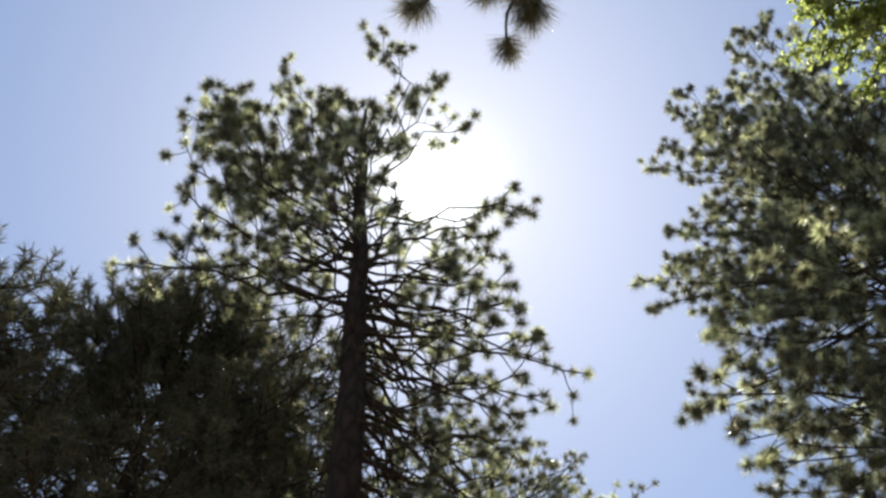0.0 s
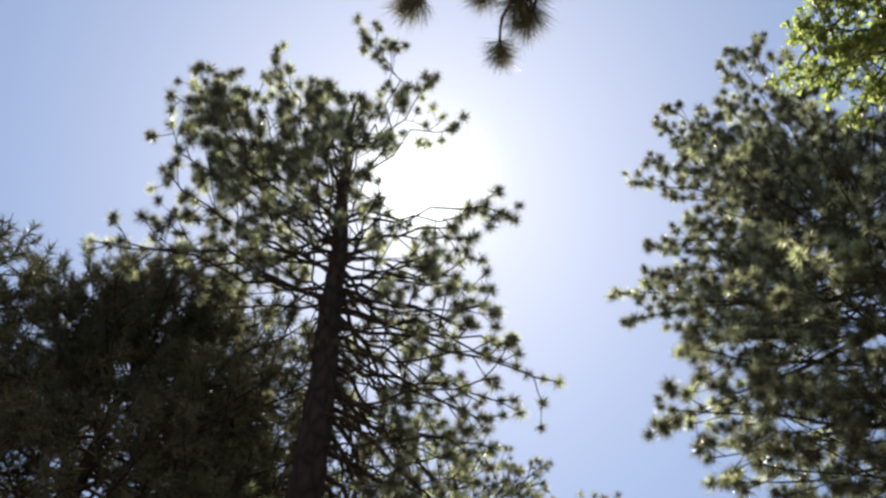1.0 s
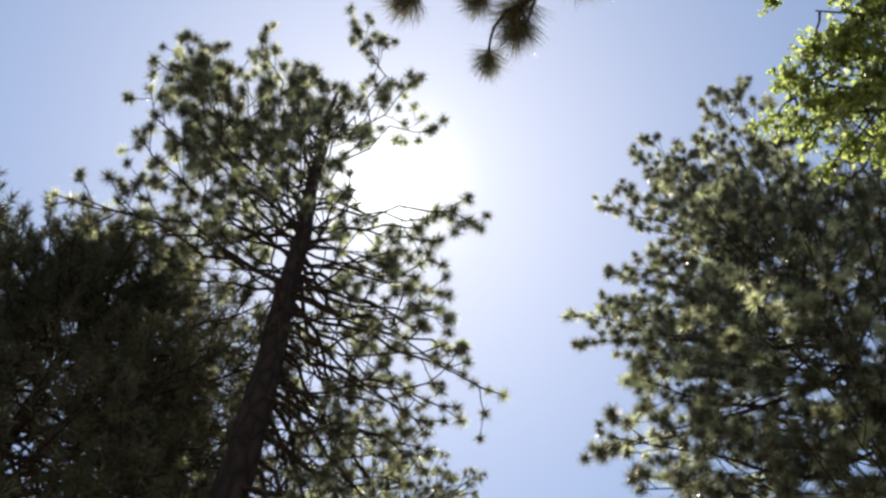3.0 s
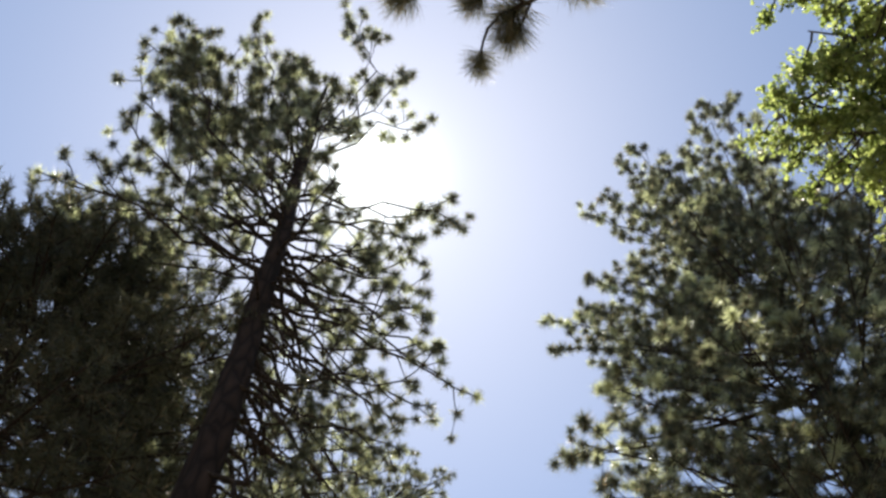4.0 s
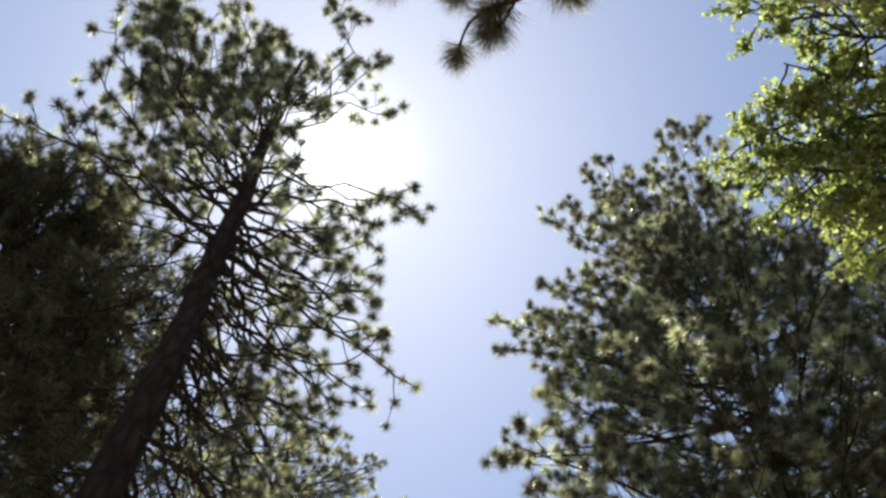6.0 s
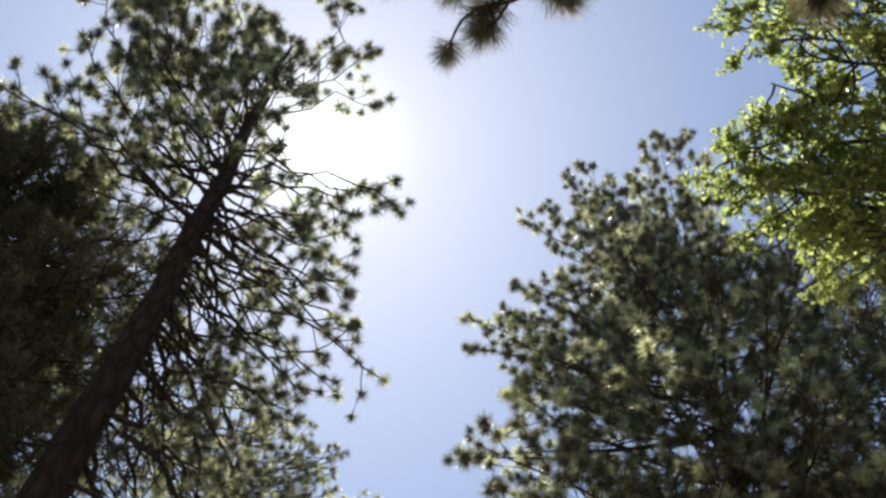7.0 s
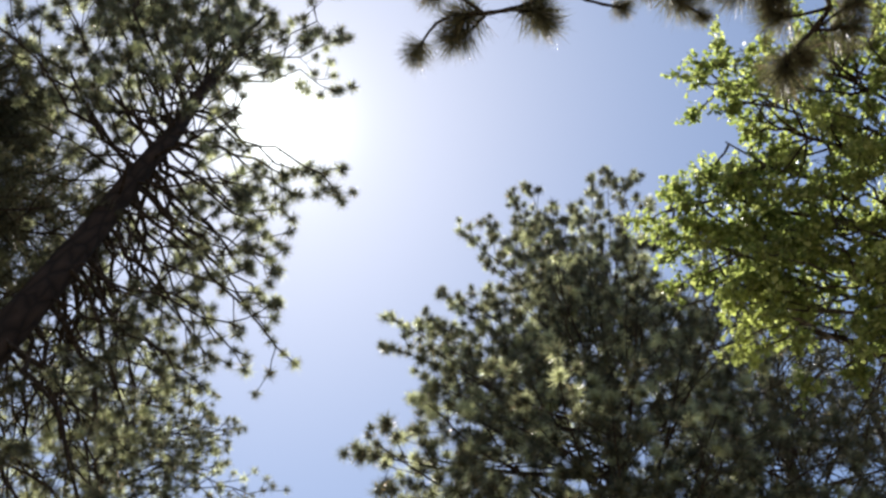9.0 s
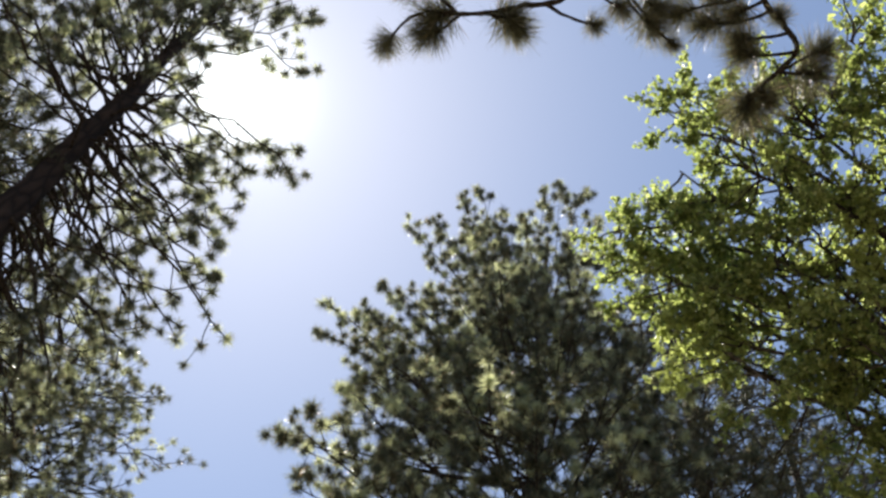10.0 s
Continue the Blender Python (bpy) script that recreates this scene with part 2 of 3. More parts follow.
def make_trunk(tree, line, radius, rng, bark, label, top=0.02, power=0.8):
    """A tapered trunk whose bark stands out in long plates."""
    soup = Soup()
    rings, sides = 130, 26
    z = np.linspace(line[0, 2], line[-1, 2], rings)
    fine = np.stack([np.interp(z, line[:, 2], line[:, k]) for k in range(3)], -1)
    f = np.clip(z / line[-1, 2], 0, 1)
    radii = top + (radius - top) * (1 - f) ** power + 0.25 * radius * np.exp(-np.clip(z, 0, None) / 0.35)
    tube(soup, fine, radii, sides)
    verts = soup.v[0]
    shift = rng.uniform(0, 50)
    for i in range(rings * sides):
        p, mid = verts[i], fine[i // sides]
        a = math.atan2(p[1] - mid[1], p[0] - mid[0])
        spot = Vector((math.cos(a) * 2.2 + shift, math.sin(a) * 2.2, p[2] * 1.6))
        gap = noise.voronoi(spot)[0]
        rise = min(1.0, (gap[1] - gap[0]) * 2.5) - 0.5
        verts[i] = mid + (p - mid) * (1 + 0.10 * rise + rng.uniform(-0.015, 0.015))
    part("trunk", soup.mesh("trunk", bark, True), tree, label)
    return lambda h: float(np.interp(h, z, radii))


def clear_of(p, base, cones):
    """Whether a clump at p keeps out of the cones left empty for the sun's glare: (place, way, radius)."""
    q = p + base
    for eye, way, tan in cones:
        d = q - eye
        along = d @ way
        if along > 0 and np.linalg.norm(d - along * way) < tan * along:
            return False
    return True


def pine_limb(tree, p0, p1, r0, style, rng, shapes, base, bare=0.3):
    """One limb with its twigs, and a clump of needles at each twig's end."""
    wood = Soup()
    path = bend(p0, p1, style["sag"], rng, style.get("wobble", 0.05), 9, style.get("bow", (0, 0)))
    length = float(np.linalg.norm(np.asarray(p1) - p0))
    n = len(path)
    cones = style.get("cones", ())
    if not all(clear_of(q, base, [(eye, way, 0.55 * tan) for eye, way, tan in cones]) for q in path[2:]):
        return None
    tip_r = style.get("tip_r", 0.010)
    tube(wood, path, tip_r + (r0 - tip_r) * np.linspace(1, 0, n) ** 1.25, 6, rng, 0.08)
    ends, ways, tips = [path[-1]], [path[-1] - path[-2]], {0}
    for i in range(style.get("along", 0)):
        u = (1 - style["apart_by"] * (i + 1) / length) * (n - 1)
        ends.append(np.array([np.interp(u, np.arange(n), path[:, k]) for k in range(3)]))
        ways.append((path[-1] - path[-3]) + rng.normal(0, 0.05, 3) * length)
    step = style["step"]
    count = max(2, int(length * (1 - bare) / step))
    flip = rng.random() < 0.5
    for i in range(count):
        u = bare + (1 - bare) * (i + rng.uniform(0.1, 0.8)) / count
        u = min(u, 0.97)
        at = np.array([np.interp(u * (n - 1), np.arange(n), path[:, k]) for k in range(3)])
        k = min(int(u * (n - 1)), n - 2)
        way = path[k + 1] - path[k]
        way = way / np.linalg.norm(way)
        side = np.cross(way, [0, 0, 1.0])
        side /= np.linalg.norm(side) + 1e-9
        flip = not flip
        reach = (style["twig"] * (1 - u) * length * 0.5 + style["short"]) * rng.uniform(0.6, 1.25)
        out = way * rng.uniform(0.5, 1.0) + side * (1 if flip else -1) * rng.uniform(0.5, 1.0) + np.array([0, 0, rng.uniform(-0.25, 0.55) + style["lift"]])
        out /= np.linalg.norm(out)
        end = at + out * reach
        if not clear_of(end, base, cones):
            continue
        twig = bend(at, end, style["sag"] * 0.8, rng, 0.06, 6)
        rt = max(tip_r * 0.9, r0 * (1 - u) * 0.45)
        tube(wood, twig, np.linspace(rt, tip_r * 0.7, 6), 5)
        if u > 0.5:
            tips.add(len(ends))
        ends.append(twig[-1])
        ways.append(twig[-1] - twig[-2])
        more = int(reach / style["gap"])
        for j in range(more):
            w = rng.uniform(0.3, 0.95)
            q = np.array([np.interp(w * 5, np.arange(6), twig[:, c]) for c in range(3)])
            o = out * rng.uniform(0.3, 1.0) + rng.normal(0, 0.55, 3) + np.array([0, 0, style["lift"] + 0.15])
            o /= np.linalg.norm(o)
            e = q + o * style["spur"] * rng.uniform(0.5, 1.3)
            if style.get("plain"):
                tube(wood, np.stack([q, e]), [tip_r * 0.6, tip_r * 0.5], 3)
            else:
                tube(wood, np.stack([q, (q + e) / 2 - np.array([0, 0, 0.02]), e]), [tip_r * 0.7, tip_r * 0.6, tip_r * 0.5], 3)
            ends.append(e)
            ways.append(o)
    limb = part("limb", wood.mesh("limb", style["wood"], True), tree)
    keep = [i for i, e in enumerate(ends) if (rng.random() < style["full"] or i in tips) and clear_of(e, base, cones)]
    if not keep:
        return limb
    at = np.array([ends[i] for i in keep])
    ways = np.array([ways[i] for i in keep])
    ways = ways / (np.linalg.norm(ways, axis=1)[:, None] + 1e-9) + np.array([0, 0, style["rise"]])
    low, high, least = style.get("grow", (0, 1, 1))
    sizes = style["tuft"] * rng.uniform(0.75, 1.2, len(at)) * np.interp(at[:, 2], [low, high], [least, 1.0])
    alone = min(len(at), style["apart"][0]) if style.get("apart") else 0
    if alone:
        style["apart"][0] -= alone
        for p, w, s in zip(at[:alone], ways[:alone], sizes[:alone]):
            me = style["meshes"][int(rng.integers(len(style["meshes"])))]
            ob = part("needle_tuft", me, limb)
            ob.matrix_basis = Matrix.Translation(p) @ Vector(w).to_track_quat("Z", "Y").to_matrix().to_4x4() @ Matrix.Rotation(rng.uniform(0, 6.28), 4, "Z") @ Matrix.Scale(float(s), 4)
        at, ways, sizes = at[alone:], ways[alone:], sizes[alone:]
        if not len(at):
            return limb
    leaf = Soup()
    pick = rng.integers(len(shapes), size=len(at))
    for k, shape in enumerate(shapes):
        m = pick == k
        if m.any():
            spread(leaf, shape, at[m], ways[m], sizes[m], rng)
    part("needles", leaf.mesh("needles", style["leaf"]), limb, kind="stuff")
    return limb


def pine_tree(name, label, spot, height, radius, lean, own, fill, style, seed, group=""):
    """own: lists of limbs, each (height on the trunk, heading, reach, rise). fill: (count, from, to, profile, slope, headings)."""
    rng = np.random.default_rng(seed)
    tree = tagged(new(name), label, "tree", group)
    tree.location = (*spot, 0)
    base = np.array([*spot, 0.0])
    line = stem_line(height, lean, rng)
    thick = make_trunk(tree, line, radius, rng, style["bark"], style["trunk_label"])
    shapes = [tuft_shape(rng, **style["brush"]) for _ in range(7)]
    style["meshes"] = [tri_mesh("needle_tuft", *s, style["leaf"]) for s in shapes] if style.get("apart") else []
    for z, az, reach, rise, *change in [(*row, *extra) for rows, *extra in own for row in rows]:
        look_of = dict(style, **change[0]) if change else style
        p0 = stem_at(line, z)
        p1 = p0 + heading(az) * reach + np.array([0, 0, rise])
        pine_limb(tree, p0, p1, look_of.get("stout", 1) * max(0.014, min(0.05, 0.35 * thick(z), 0.011 + 0.006 * reach)), look_of, rng, shapes, base, look_of["bare"])
    for count, low, high, profile, slope, arc, *change in fill:
        look_of = dict(style, **change[0]) if change else style
        for i in range(count):
            f = (i + rng.uniform(0, 1)) / count
            z = low + (high - low) * f
            az = arc[0] + (arc[1] - arc[0]) * ((i * 0.618034 + rng.uniform(-0.06, 0.06)) % 1.0)
            reach = np.interp(f, np.linspace(0, 1, len(profile)), profile) * rng.uniform(0.65, 1.08)
            rise = reach * (np.interp(f, [0, 1], slope) + rng.normal(0, 0.12))
            p0 = stem_at(line, z)
            p1 = p0 + heading(az) * reach + np.array([0, 0, rise])
            pine_limb(tree, p0, p1, look_of.get("stout", 1) * max(0.014, min(0.05, 0.35 * thick(z), 0.011 + 0.006 * reach)), look_of, rng, shapes, base, look_of["bare"])
    return tree


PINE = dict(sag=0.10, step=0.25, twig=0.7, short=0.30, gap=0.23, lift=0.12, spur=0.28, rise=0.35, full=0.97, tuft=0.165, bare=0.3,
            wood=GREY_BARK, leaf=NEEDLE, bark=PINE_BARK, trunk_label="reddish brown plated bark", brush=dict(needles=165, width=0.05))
SUN_WAY = np.array(SUN_DIR)
# foliage left out round the sun's line, standing in for its glare
GLARE_GAP = [(np.array([0, 0, 1.6]), SUN_WAY, math.tan(radians(1.8)))]
WISPY = dict(along=2, apart_by=0.2, bare=0.5, twig=0.35, step=0.36, short=0.2, gap=0.28, tuft=0.175)
BRUSHY = dict(along=3, apart_by=0.19, bare=0.5, twig=0.3, step=0.34, short=0.2, gap=0.28, tuft=0.155)
HANGING = dict(sag=-0.16, bare=0.2, full=0.5, lift=-0.35, rise=-0.1, twig=0.6, wobble=0.16, stout=1.6)

# the tall open pine in front of the sun
pine_tree("pine_tree", "tall open pine with bare inner branches against the sun", (-0.65, 6.23), 20.6, 0.25, (-0.03, 0.0),
          [([
              (14.9, 264, 2.99, 4.48),
              (15.3, 266, 2.79, 5.03),
              (15.9, 262, 1.98, 3.84),
              (14.9, 265, 2.74, 3.39),
              (14.5, 267, 2.42, 2.12),
              (14.0, 262, 2.04, 0.85),
              (13.7, 253, 2.32, -0.31),
              (17.2, 249, 1.14, 1.78),
              (16.5, 252, 1.44, 2.00),
              (15.2, 266, 1.97, 2.38),
              (15.6, 259, 2.04, 2.65),
              (14.3, 265, 1.91, 1.48),
              (15.2, 268, 1.62, 1.74),
              (17.9, 326, 0.30, 2.82),
              (18.2, 52, 0.44, 1.52),
              (17.6, 223, 0.51, 0.77),
              (14.4, 249, 1.20, 0.39),
              (16.5, 243, 0.75, 0.47),
              (15.4, 237, 0.53, 0.15),
              (17.0, 321, 0.24, 0.72),
              (14.4, 271, 0.72, 0.81),
          ], dict(bare=0.4)), ([
              (17.0, 256, 1.65, 4.93),
              (17.4, 250, 0.89, 3.20),
              (17.6, 244, 0.58, 2.64),
              (18.4, 66, 0.74, 3.95),
              (18.4, 81, 1.21, 4.63),
              (17.6, 82, 1.54, 2.92),
              (16.8, 80, 1.71, 1.86),
              (15.9, 77, 2.38, 1.75),
              (15.8, 79, 1.91, 1.93),
              (14.8, 75, 1.83, 1.31),
              (14.0, 86, 1.86, 0.06),
              (13.6, 85, 2.02, -0.14),
              (13.2, 81, 2.53, -0.13),
              (13.5, 78, 2.12, -0.11),
              (13.0, 85, 1.97, -0.72),
              (12.9, 81, 1.88, -0.73),
              (12.2, 86, 1.68, -0.89),
              (15.4, 85, 1.68, 0.71),
              (14.7, 80, 1.44, 0.41),
              (14.4, 79, 1.78, 0.63),
          ], WISPY), ([
              (17.0, 259, 0.28, 7.35),
          ], dict(WISPY, bow=(0.9, 0.0))), ([
              (13.8, 259, 2.66, -0.10),
          ], dict(along=9, apart_by=0.14, bare=0.6, twig=0.25, step=0.3, short=0.2, gap=0.3, tuft=0.17, sag=0.02))],
          [(20, 10.0, 15.0, (1.3, 1.6, 1.4), (-0.1, 0.15), (-30, 130), dict(bare=0.4, stout=0.75)),
           (7, 13.2, 15.5, (1.5, 1.9), (0.1, 0.25), (235, 325)),
           (8, 14.5, 18.6, (1.2, 1.2, 0.7), (0.15, 0.6), (200, 350)),
           (15, 14.2, 18.4, (1.2, 1.2, 0.7), (0.1, 0.5), (150, 300), dict(bare=0.2)),
           (14, 13.0, 17.6, (1.3, 1.1, 0.6), (0.1, 0.4), (-10, 200)),
           (30, 8.0, 15.0, (1.1, 1.8, 1.6), (-1.5, -0.4), (20, 120), HANGING),
           (14, 8.5, 13.5, (1.4, 1.8), (-0.2, 0.1), (30, 115), dict(bare=0.45, stout=0.75, tuft=0.15))],
          dict(PINE, wobble=0.13, cones=GLARE_GAP, apart=[290], grow=(11.0, 18.5, 0.66), tip_r=0.008), 11)

# the dense pine on the other side of the gap
pine_tree("pine_tree", "dense bushy pine with sunlit grey-green needle clumps", (5.69, 6.32), 23.0, 0.22, (0, 0),
          [([
              (16.9, 307, 2.38, 2.68),
              (15.7, 318, 3.03, 3.40),
              (16.4, 318, 2.94, 3.24),
              (15.0, 310, 2.51, 1.65),
              (18.0, 316, 2.05, 3.57),
              (18.6, 311, 1.69, 3.40),
              (19.4, 313, 0.92, 3.15),
              (19.8, 327, 0.42, 3.08),
              (19.6, 173, 0.53, 2.58),
              (19.0, 116, 0.78, 3.28),
              (18.8, 314, 1.61, 4.56),
              (13.8, 317, 2.51, 1.54),
              (15.2, 310, 2.38, 2.15),
          ],), ([
              (16.4, 313, 3.59, 3.06),
              (15.5, 313, 3.50, 2.97),
              (14.6, 310, 3.48, 0.46),
              (14.7, 313, 3.23, 0.72),
              (18.2, 311, 2.64, 4.58),
              (18.6, 308, 2.16, 4.36),
              (19.2, 318, 1.60, 6.54),
              (19.0, 317, 1.84, 6.14),
              (19.4, 318, 1.11, 4.35),
              (19.6, 302, 0.61, 3.91),
              (20.0, 299, 0.20, 5.47),
              (20.2, 91, 0.16, 6.13),
              (20.0, 126, 0.62, 5.63),
              (17.2, 315, 2.80, 3.37),
              (16.6, 312, 2.80, 2.54),
              (15.4, 316, 2.67, 1.93),
              (17.0, 310, 1.95, 1.79),
              (13.6, 309, 2.78, 2.83),
              (13.0, 308, 2.48, 2.22),
              (12.4, 310, 2.79, 1.87),
              (11.8, 308, 2.87, 1.60),
              (11.4, 316, 2.97, 2.08),
          ], BRUSHY)],
          [(56, 9.4, 17.6, (2.6, 2.9, 2.0), (0.0, 0.3), (125, 345)), (12, 10.5, 18.0, (2.6, 2.8, 2.0), (0.0, 0.35), (-15, 125)),
           (26, 16.0, 19.6, (1.9, 1.4, 0.6), (0.3, 0.7), (115, 345)), (7, 16.5, 20.0, (2.0, 1.4, 0.6), (0.4, 0.8), (-15, 115)),
           (30, 9.5, 18.8, (1.6, 1.6, 1.1), (0.0, 0.3), (170, 280), dict(bare=0.1)),
           (22, 8.2, 12.0, (2.4, 2.8), (0.0, 0.25), (130, 330))],
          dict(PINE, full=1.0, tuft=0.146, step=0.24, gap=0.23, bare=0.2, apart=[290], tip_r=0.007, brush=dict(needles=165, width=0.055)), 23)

# the young pine whose top stands below the tall one
pine_tree("pine_tree", "slender pine with pale sunlit needle clumps", (0.75, 10.9), 18.2, 0.19, (0, 0),
          [([
              (16.9, 94, 1.3, 0.5),
              (16.2, 109, 1.2, 0.7),
              (16.1, 94, 2.0, 0.2),
              (16.3, 82, 1.4, 0.4),
              (16.5, 80, 0.8, 0.7),
          ],)],
          [(46, 10.5, 17.8, (2.0, 1.7, 0.4), (0.0, 0.6), (0, 360)),
           (46, 10.0, 16.0, (2.0, 1.9, 1.3), (-0.05, 0.2), (90, 270), dict(full=1.0, bare=0.15))],
          dict(PINE, tuft=0.115, step=0.2, gap=0.16, full=1.0, apart=[200], tip_r=0.008, brush=dict(needles=80, width=0.065)), 31)

# dark shaded conifers
DARK = dict(PINE, sag=0.05, step=0.19, twig=0.8, short=0.30, gap=0.12, lift=0.0, spur=0.22, rise=0.25, full=0.85, tuft=0.17, bare=0.15, leaf=FIR, plain=True,
            brush=dict(needles=46, width=0.085, reach=0.85, stem=1.2, back=1.7), trunk_label="dark furrowed bark")
SPARSE = dict(DARK, full=0.62, bare=0.22, step=0.2, gap=0.14)
pine_tree("cedar_tree", "dark shaded conifer with dense fine foliage", (-3.5, 8.3), 16.6, 0.24, (0, 0),
          [([
              (14.0, 252, 1.8, 2.7),
              (14.3, 235, 1.5, 2.0),
              (14.6, 238, 1.2, 2.3),
              (14.8, 251, 0.9, 2.9),
              (15.0, 206, 0.5, 2.7),
              (15.0, 90, 0.3, 3.2),
              (15.0, 87, 0.7, 2.6),
              (15.0, 268, 0.4, 2.2),
              (14.8, 6, 0.3, 2.2),
              (14.5, 250, 0.7, 1.9),
              (14.0, 265, 0.9, 1.8),
              (15.3, 247, 1.6, 0.8),
              (15.5, 67, 0.9, 2.2),
              (15.5, 83, 1.1, 1.6),
              (15.0, 247, 1.9, 0.5),
              (15.5, 67, 1.4, 1.3),
              (15.5, 61, 1.9, 1.0),
              (15.3, 67, 2.0, -0.2),
              (14.6, 84, 1.3, 0.0),
              (14.9, 67, 2.3, -0.2),
              (14.0, 76, 2.0, -0.2),
          ], dict(bare=0.05))],
          [(36, 11.5, 15.8, (3.2, 3.2, 2.0), (0.0, 0.25), (-90, 90)), (26, 8.5, 15.0, (3.4, 3.4, 2.6), (0.0, 0.2), (60, 130), dict(full=0.85, bare=0.3)),
           (30, 13.0, 16.6, (1.9, 1.6, 0.8), (0.1, 0.5), (60, 300), dict(bare=0.05, full=1.0)),
           (30, 8.0, 13.0, (2.8, 2.6, 1.8), (-0.1, 0.1), (90, 270), dict(bare=0.35, full=0.5))], DARK, 41)
pine_tree("cedar_tree", "dark feathery conifer at the edge of the grove", (-6.1, 6.0), 14.6, 0.24, (0, 0), [],
          [(40, 7.0, 14.0, (2.7, 2.4, 1.2), (0.0, 0.3), (180, 400)), (44, 9.0, 13.8, (2.7, 2.7, 1.7), (-0.05, 0.2), (25, 105))], DARK, 43)
pine_tree("fir_tree", "dark sparse conifer behind the oak", (8.7, 5.9), 25.5, 0.22, (0, 0), [],
          [(26, 9.0, 18.0, (3.0, 3.0, 2.2), (-0.1, 0.2), (190, 330)), (84, 11.0, 25.0, (2.8, 2.4, 0.6), (-0.1, 0.5), (0, 360))], SPARSE, 47)
pine_tree("fir_tree", "dark sparse conifer with thin bare twigs", (10.5, 5.2), 22.8, 0.22, (0, 0), [],
          [(86, 9.5, 22.4, (2.4, 2.0, 0.5), (-0.1, 0.5), (0, 360))], SPARSE, 53)


# the pine behind the camera, whose limbs hang overhead
def smooth_line(points, n):
    """A rounded line through a few places."""
    pts = np.asarray(points, float)
    pts = np.concatenate([[2 * pts[0] - pts[1]], pts, [2 * pts[-1] - pts[-2]]])
    out = []
    for u in np.linspace(0, len(pts) - 3 - 1e-6, n):
        i, f = int(u), u - int(u)
        a, b, c, d = pts[i:i + 4]
        out.append(0.5 * (2 * b + (c - a) * f + (2 * a - 5 * b + 4 * c - d) * f ** 2 + (3 * b - a - 3 * c + d) * f ** 3))
    return np.array(out)


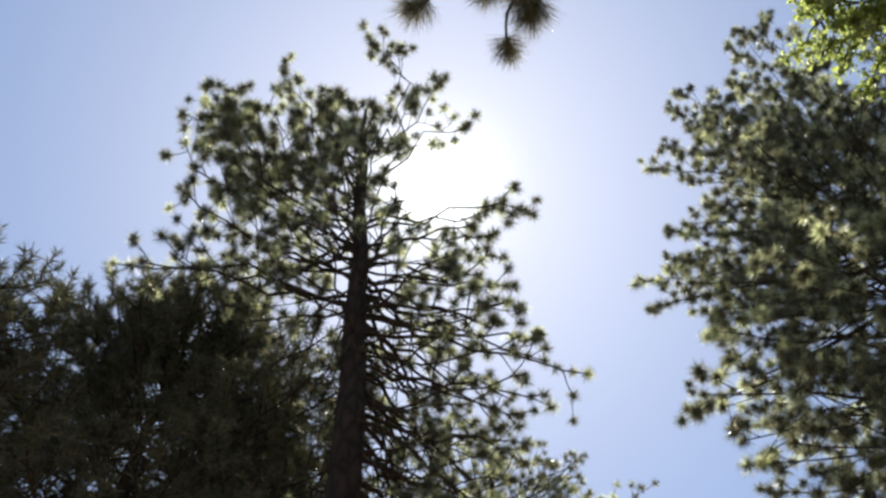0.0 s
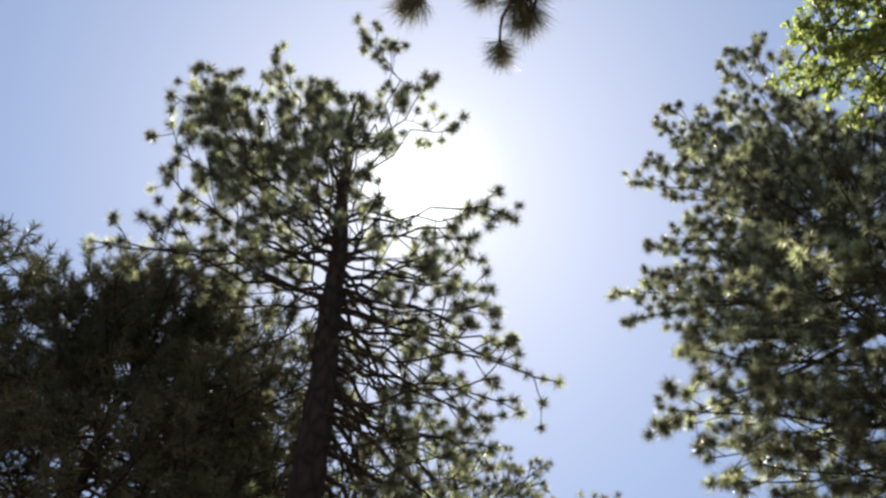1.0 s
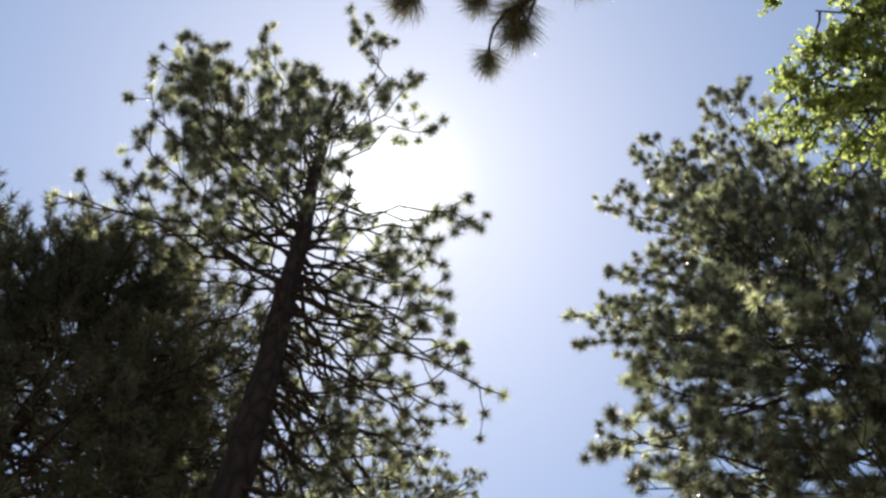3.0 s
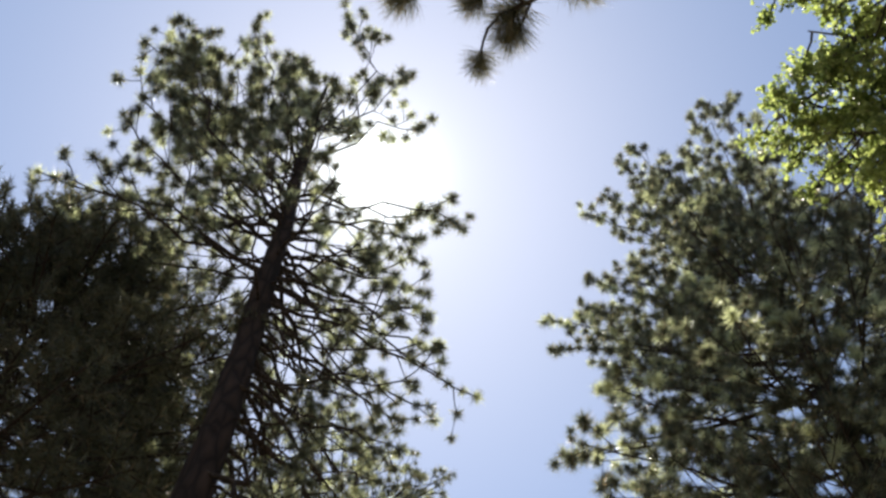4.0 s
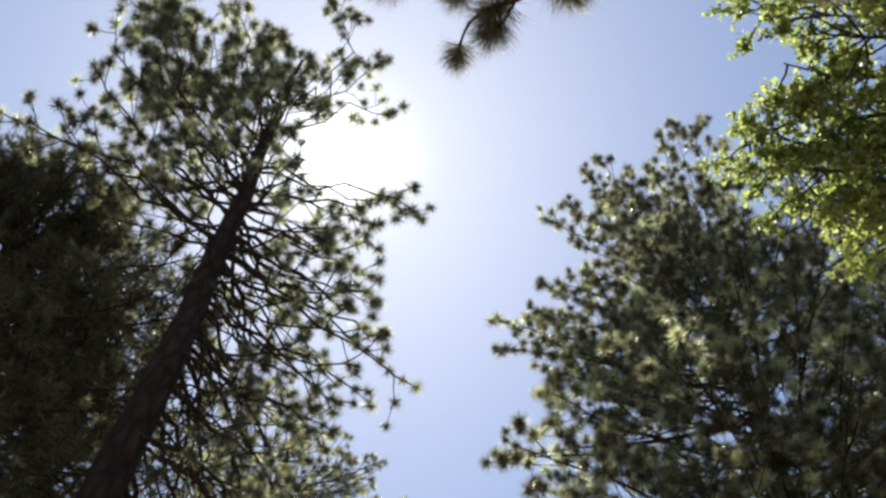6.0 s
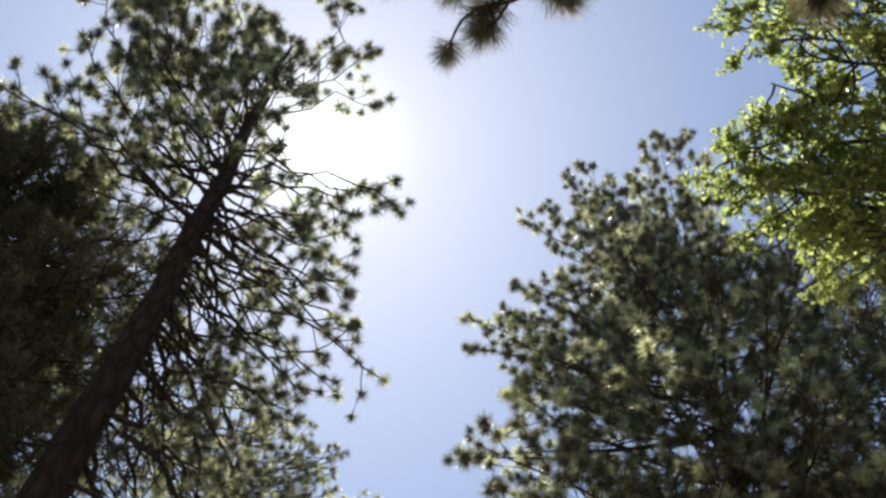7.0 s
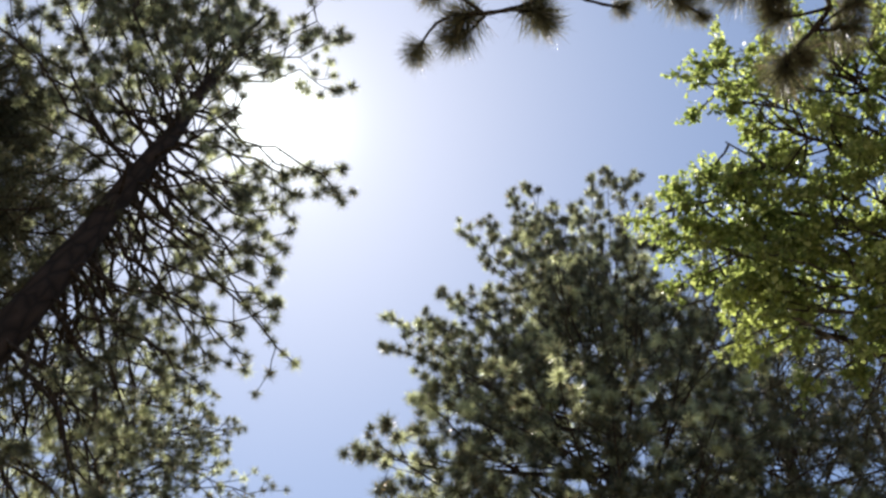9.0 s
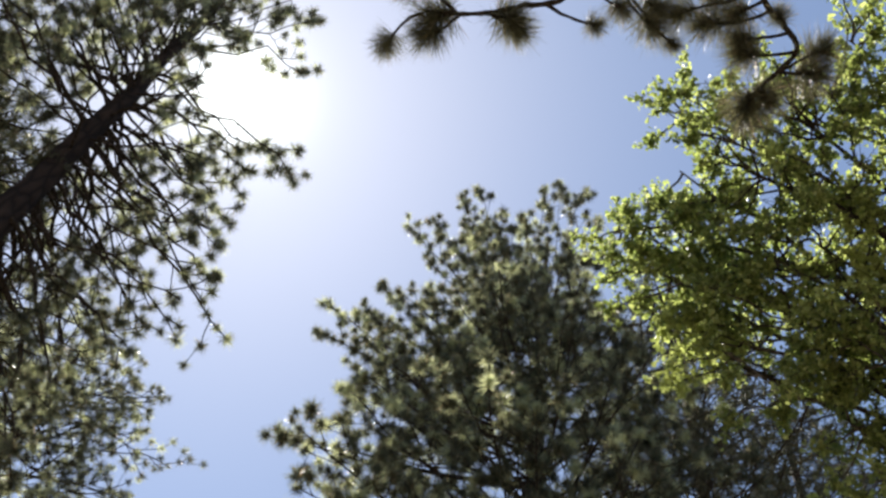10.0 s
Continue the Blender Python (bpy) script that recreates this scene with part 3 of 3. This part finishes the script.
def overhead_pine(spot, seed):
    rng = np.random.default_rng(seed)
    style = dict(PINE, sag=0.04, apart=[60], leaf=LONG_NEEDLE, tuft=0.16, step=0.55, gap=0.4, short=0.10, twig=0.25, bare=0.6,
                 brush=dict(needles=300, width=0.02, back=1.5, stem=0.35, fine=True))
    tree = pine_tree("pine_tree", "pine whose long-needled limbs hang overhead", spot, 13.5, 0.17, (0, 0), [],
                     [(16, 9.5, 13.3, (1.7, 1.4, 0.6), (0.2, 0.8), (70, 250))], style, seed)
    base = np.array([*spot, 0.0])
    shapes = [tuft_shape(rng, needles=620, reach=1.0, width=0.015, back=1.65, stem=0.5, droop=0.07, fine=True) for _ in range(5)]
    meshes = [tri_mesh("needle_tuft", *q, LONG_NEEDLE) for q in shapes]
    # each limb: its line; its twigs: (start along the limb, the twig's end, clump size, bend)
    limbs = [
        ([(2.5, -1.7, 7.7), (1.6, -0.75, 8.05), (0.86, 0.30, 8.1), (0.84, 0.71, 8.05), (0.75, 1.01, 8.0), (0.59, 1.23, 8.0), (0.46, 1.37, 8.0)], 0.024, [
            (0.97, (0.33, 1.75, 7.98), 0.115, (-0.15, -0.05)),
            (1.0, (0.41, 1.46, 8.0), 0.165, (0.0, 0.0)),
            (0.96, (0.44, 1.58, 8.0), 0.14, (0.02, 0.0)),
            (0.86, (0.69, 1.18, 7.97), 0.15, (0.0, 0.0)),
            (0.84, (0.76, 1.21, 8.0), 0.13, (0.0, 0.0)),
            (0.99, (0.20, 1.46, 8.02), 0.12, (0.0, -0.08)),
            (0.98, (-0.17, 1.55, 8.05), 0.14, (-0.05, -0.1)),
            (0.66, (1.02, 0.90, 7.98), 0.085, (0.05, 0.0)),
            (0.55, (1.05, 0.75, 8.0), 0.11, (0.05, 0.0)),
            (0.50, (1.23, 0.70, 7.98), 0.14, (0.0, 0.0)),
            (0.50, (1.17, 0.62, 8.02), 0.14, (0.0, 0.0)),
            (0.46, (1.36, 0.68, 7.95), 0.075, (0.06, 0.02)),
        ]),
        ([(2.5, -1.7, 7.5), (1.75, -0.85, 7.85), (1.30, -0.05, 8.0), (1.47, 0.21, 8.0), (1.79, 0.24, 7.97), (1.84, 0.38, 7.95), (1.83, 0.56, 7.92)], 0.022, [
            (1.0, (1.86, 0.63, 7.9), 0.17, (0.0, 0.0)),
            (0.96, (1.90, 0.52, 7.92), 0.14, (0.0, 0.0)),
            (0.84, (1.96, 0.27, 7.92), 0.16, (0.0, 0.0)),
            (0.84, (1.90, 0.16, 7.95), 0.13, (0.0, 0.0)),
            (0.70, (1.64, 0.46, 7.95), 0.145, (0.04, 0.0)),
            (0.62, (1.58, 0.42, 7.97), 0.12, (0.02, 0.0)),
            (0.55, (1.40, 0.49, 7.97), 0.145, (0.04, 0.02)),
            (0.50, (1.27, 0.55, 7.98), 0.13, (-0.04, 0.0)),
            (0.52, (1.47, 0.36, 7.97), 0.14, (0.0, 0.0)),
            (0.62, (1.62, 0.20, 7.95), 0.09, (0.0, 0.0)),
            (0.42, (1.33, 0.36, 8.0), 0.13, (0.0, 0.0)),
        ]),
    ]
    for points, thick, twigs in limbs:
        wood = Soup()
        line = smooth_line(points, 40) - base
        line += np.stack([np.interp(np.arange(40), np.arange(0, 44, 4), rng.normal(0, 0.012, 11)) for _ in range(3)], -1)
        tube(wood, line, np.linspace(thick, 0.011, 40) * (1 + 0.12 * np.sin(np.arange(40) * 2.1)), 8, rng, 0.12)
        tips = []
        for u, tip, size, bow in twigs:
            p0 = np.array([np.interp(u * 39, np.arange(40), line[:, k]) for k in range(3)])
            path = bend(p0, np.array(tip) - base, 0.05, rng, 0.05, 8, bow)
            tube(wood, path, np.linspace(0.009, 0.006, 8) * (1 + 0.2 * rng.random(8)), 6, rng, 0.1)
            tips.append((path[-1], path[-1] - path[-3] + np.array([0, 0, -0.02]), size))
        limb = part("limb", wood.mesh("limb", GREY_BARK, True), tree)
        for at, way, size in tips:
            ob = part("needle_tuft", meshes[int(rng.integers(len(meshes)))], limb)
            ob.matrix_basis = Matrix.Translation(at) @ Vector(way).to_track_quat("Z", "Y").to_matrix().to_4x4() @ Matrix.Rotation(rng.uniform(0, 6.28), 4, "Z") @ Matrix.Scale(1.28 * size, 4)


overhead_pine((2.5, -1.7), 61)


# ---- the oak ----
def oak_leaf_shape(rng):
    """A lobed leaf along z, folded a little along its rib."""
    verts = [(0, 0, -0.15), (0, -0.12, 1.0)]
    tris = []
    for sign in (1, -1):
        first = len(verts)
        for u, w in ((0.22, 0.26), (0.45, 0.24), (0.68, 0.44)):
            w *= rng.uniform(0.85, 1.15)
            verts.append((sign * w, 0.3 * w - 0.12 * u * u + rng.uniform(-0.03, 0.03), u))
        ring = [0] + list(range(first, first + 3)) + [1]
        mid = len(verts)
        verts.append((0, -0.05, 0.55))
        tris += [(mid, i, j) for i, j in zip(ring, ring[1:])]
    return np.array(verts, float), np.array(tris)


def oak_tree(spot, height, radius, limbs, dead, seed):
    rng = np.random.default_rng(seed)
    tree = tagged(new("oak_tree"), "leafy oak with bright yellow-green lobed leaves", "tree")
    tree.location = (*spot, 0)
    line = stem_line(height, (0, 0), rng)
    make_trunk(tree, line, radius, rng, OAK_BARK, "dark grey oak bark", 0.05)
    shapes = [oak_leaf_shape(rng) for _ in range(6)]
    for z, az, reach, rise in limbs + dead:
        bare = (z, az, reach, rise) in dead
        wood, leaf = Soup(), Soup()
        p0 = stem_at(line, z)
        path = bend(p0, p0 + heading(az) * reach + np.array([0, 0, rise]), -0.06, rng, 0.10, 12)
        n = len(path)
        tube(wood, path, np.linspace(0.07, 0.007, n), 7, rng, 0.1)
        at, ways = [], []
        count = int(reach * 2.6)
        for i in range(count + 5):
            u = 0.56 + 0.44 * ((i + rng.random()) / count) ** 0.7 if i < count else rng.uniform(0.86, 1.0)
            q = np.array([np.interp(u * (n - 1), np.arange(n), path[:, k]) for k in range(3)])
            o = rng.normal(0, 1, 3) * np.array([1, 1, 0.55])
            o = o / np.linalg.norm(o) + 0.5 * heading(az)
            e = q + o * rng.uniform(0.2, 0.55)
            twig = bend(q, e, rng.uniform(-0.1, 0.1), rng, 0.12, 7)
            tube(wood, twig, np.linspace(0.013, 0.004, 7), 5)
            for j in range(int(rng.integers(7, 12))):
                w = 0.45 + 0.55 * math.sqrt(rng.random())
                s = np.array([np.interp(w * 6, np.arange(7), twig[:, c]) for c in range(3)])
                d = rng.normal(0, 1, 3) * np.array([1, 1, 0.7])
                d /= np.linalg.norm(d)
                f = s + d * rng.uniform(0.05, 0.2)
                tube(wood, np.stack([s, (s + f) / 2, f]), [0.0035, 0.003, 0.0025], 3)
                m = int(rng.integers(10, 15))
                at.append(np.repeat(f[None], m, 0) - d * rng.uniform(0, 0.12, (m, 1)) + rng.normal(0, 0.02, (m, 3)))
                ways.append(d * 0.5 + rng.normal(0, 0.6, (m, 3)) + np.array([0, 0, -0.1]))
        limb = part("limb", wood.mesh("limb", GREY_BARK if bare else OAK_BARK, True), tree, "leafless dead limb" if bare else "")
        if bare:
            continue
        at, ways = np.concatenate(at), np.concatenate(ways)
        pick = rng.integers(len(shapes), size=len(at))
        for k, shape in enumerate(shapes):
            m = pick == k
            spread(leaf, shape, at[m], ways[m], 0.048 * rng.uniform(0.6, 1.3, m.sum()), rng)
        part("leaves", leaf.mesh("leaves", OAK), limb, kind="stuff")
    return tree


oak_tree((7.2, -0.3), 14.0, 0.24,
         [
             (8.6, 292, 4.86, 3.60),
             (8.4, 307, 5.05, 3.90),
             (8.6, 298, 4.64, 3.60),
             (8.6, 292, 4.55, 3.40),
             (8.4, 302, 4.47, 3.60),
             (8.4, 306, 4.80, 3.80),
             (8.2, 309, 4.93, 4.00),
             (7.8, 308, 4.50, 3.80),
             (7.6, 311, 4.34, 3.60),
             (7.4, 310, 4.12, 3.20),
             (7.4, 306, 3.86, 3.40),
             (7.8, 303, 4.21, 3.40),
             (8.2, 293, 4.34, 3.40),
             (8.6, 286, 4.27, 3.00),
             (9.0, 281, 4.14, 2.60),
             (9.2, 275, 4.18, 2.40),
             (8.4, 288, 3.92, 2.60),
             (7.6, 300, 3.38, 3.00),
             (9.2, 275, 3.96, 2.00),
             (7.2, 307, 3.50, 3.20),
             (8.0, 296, 3.73, 3.00),
             (7.2, 303, 3.12, 3.00),
             (7.2, 314, 3.29, 3.00),
             (7.0, 317, 2.97, 3.00),
         ],
         [
             (8.4, 292, 4.33, 2.80),
             (8.6, 285, 4.20, 2.80),
             (7.9, 312, 4.70, 4.00),
             (7.8, 298, 3.39, 3.00),
         ], 71)
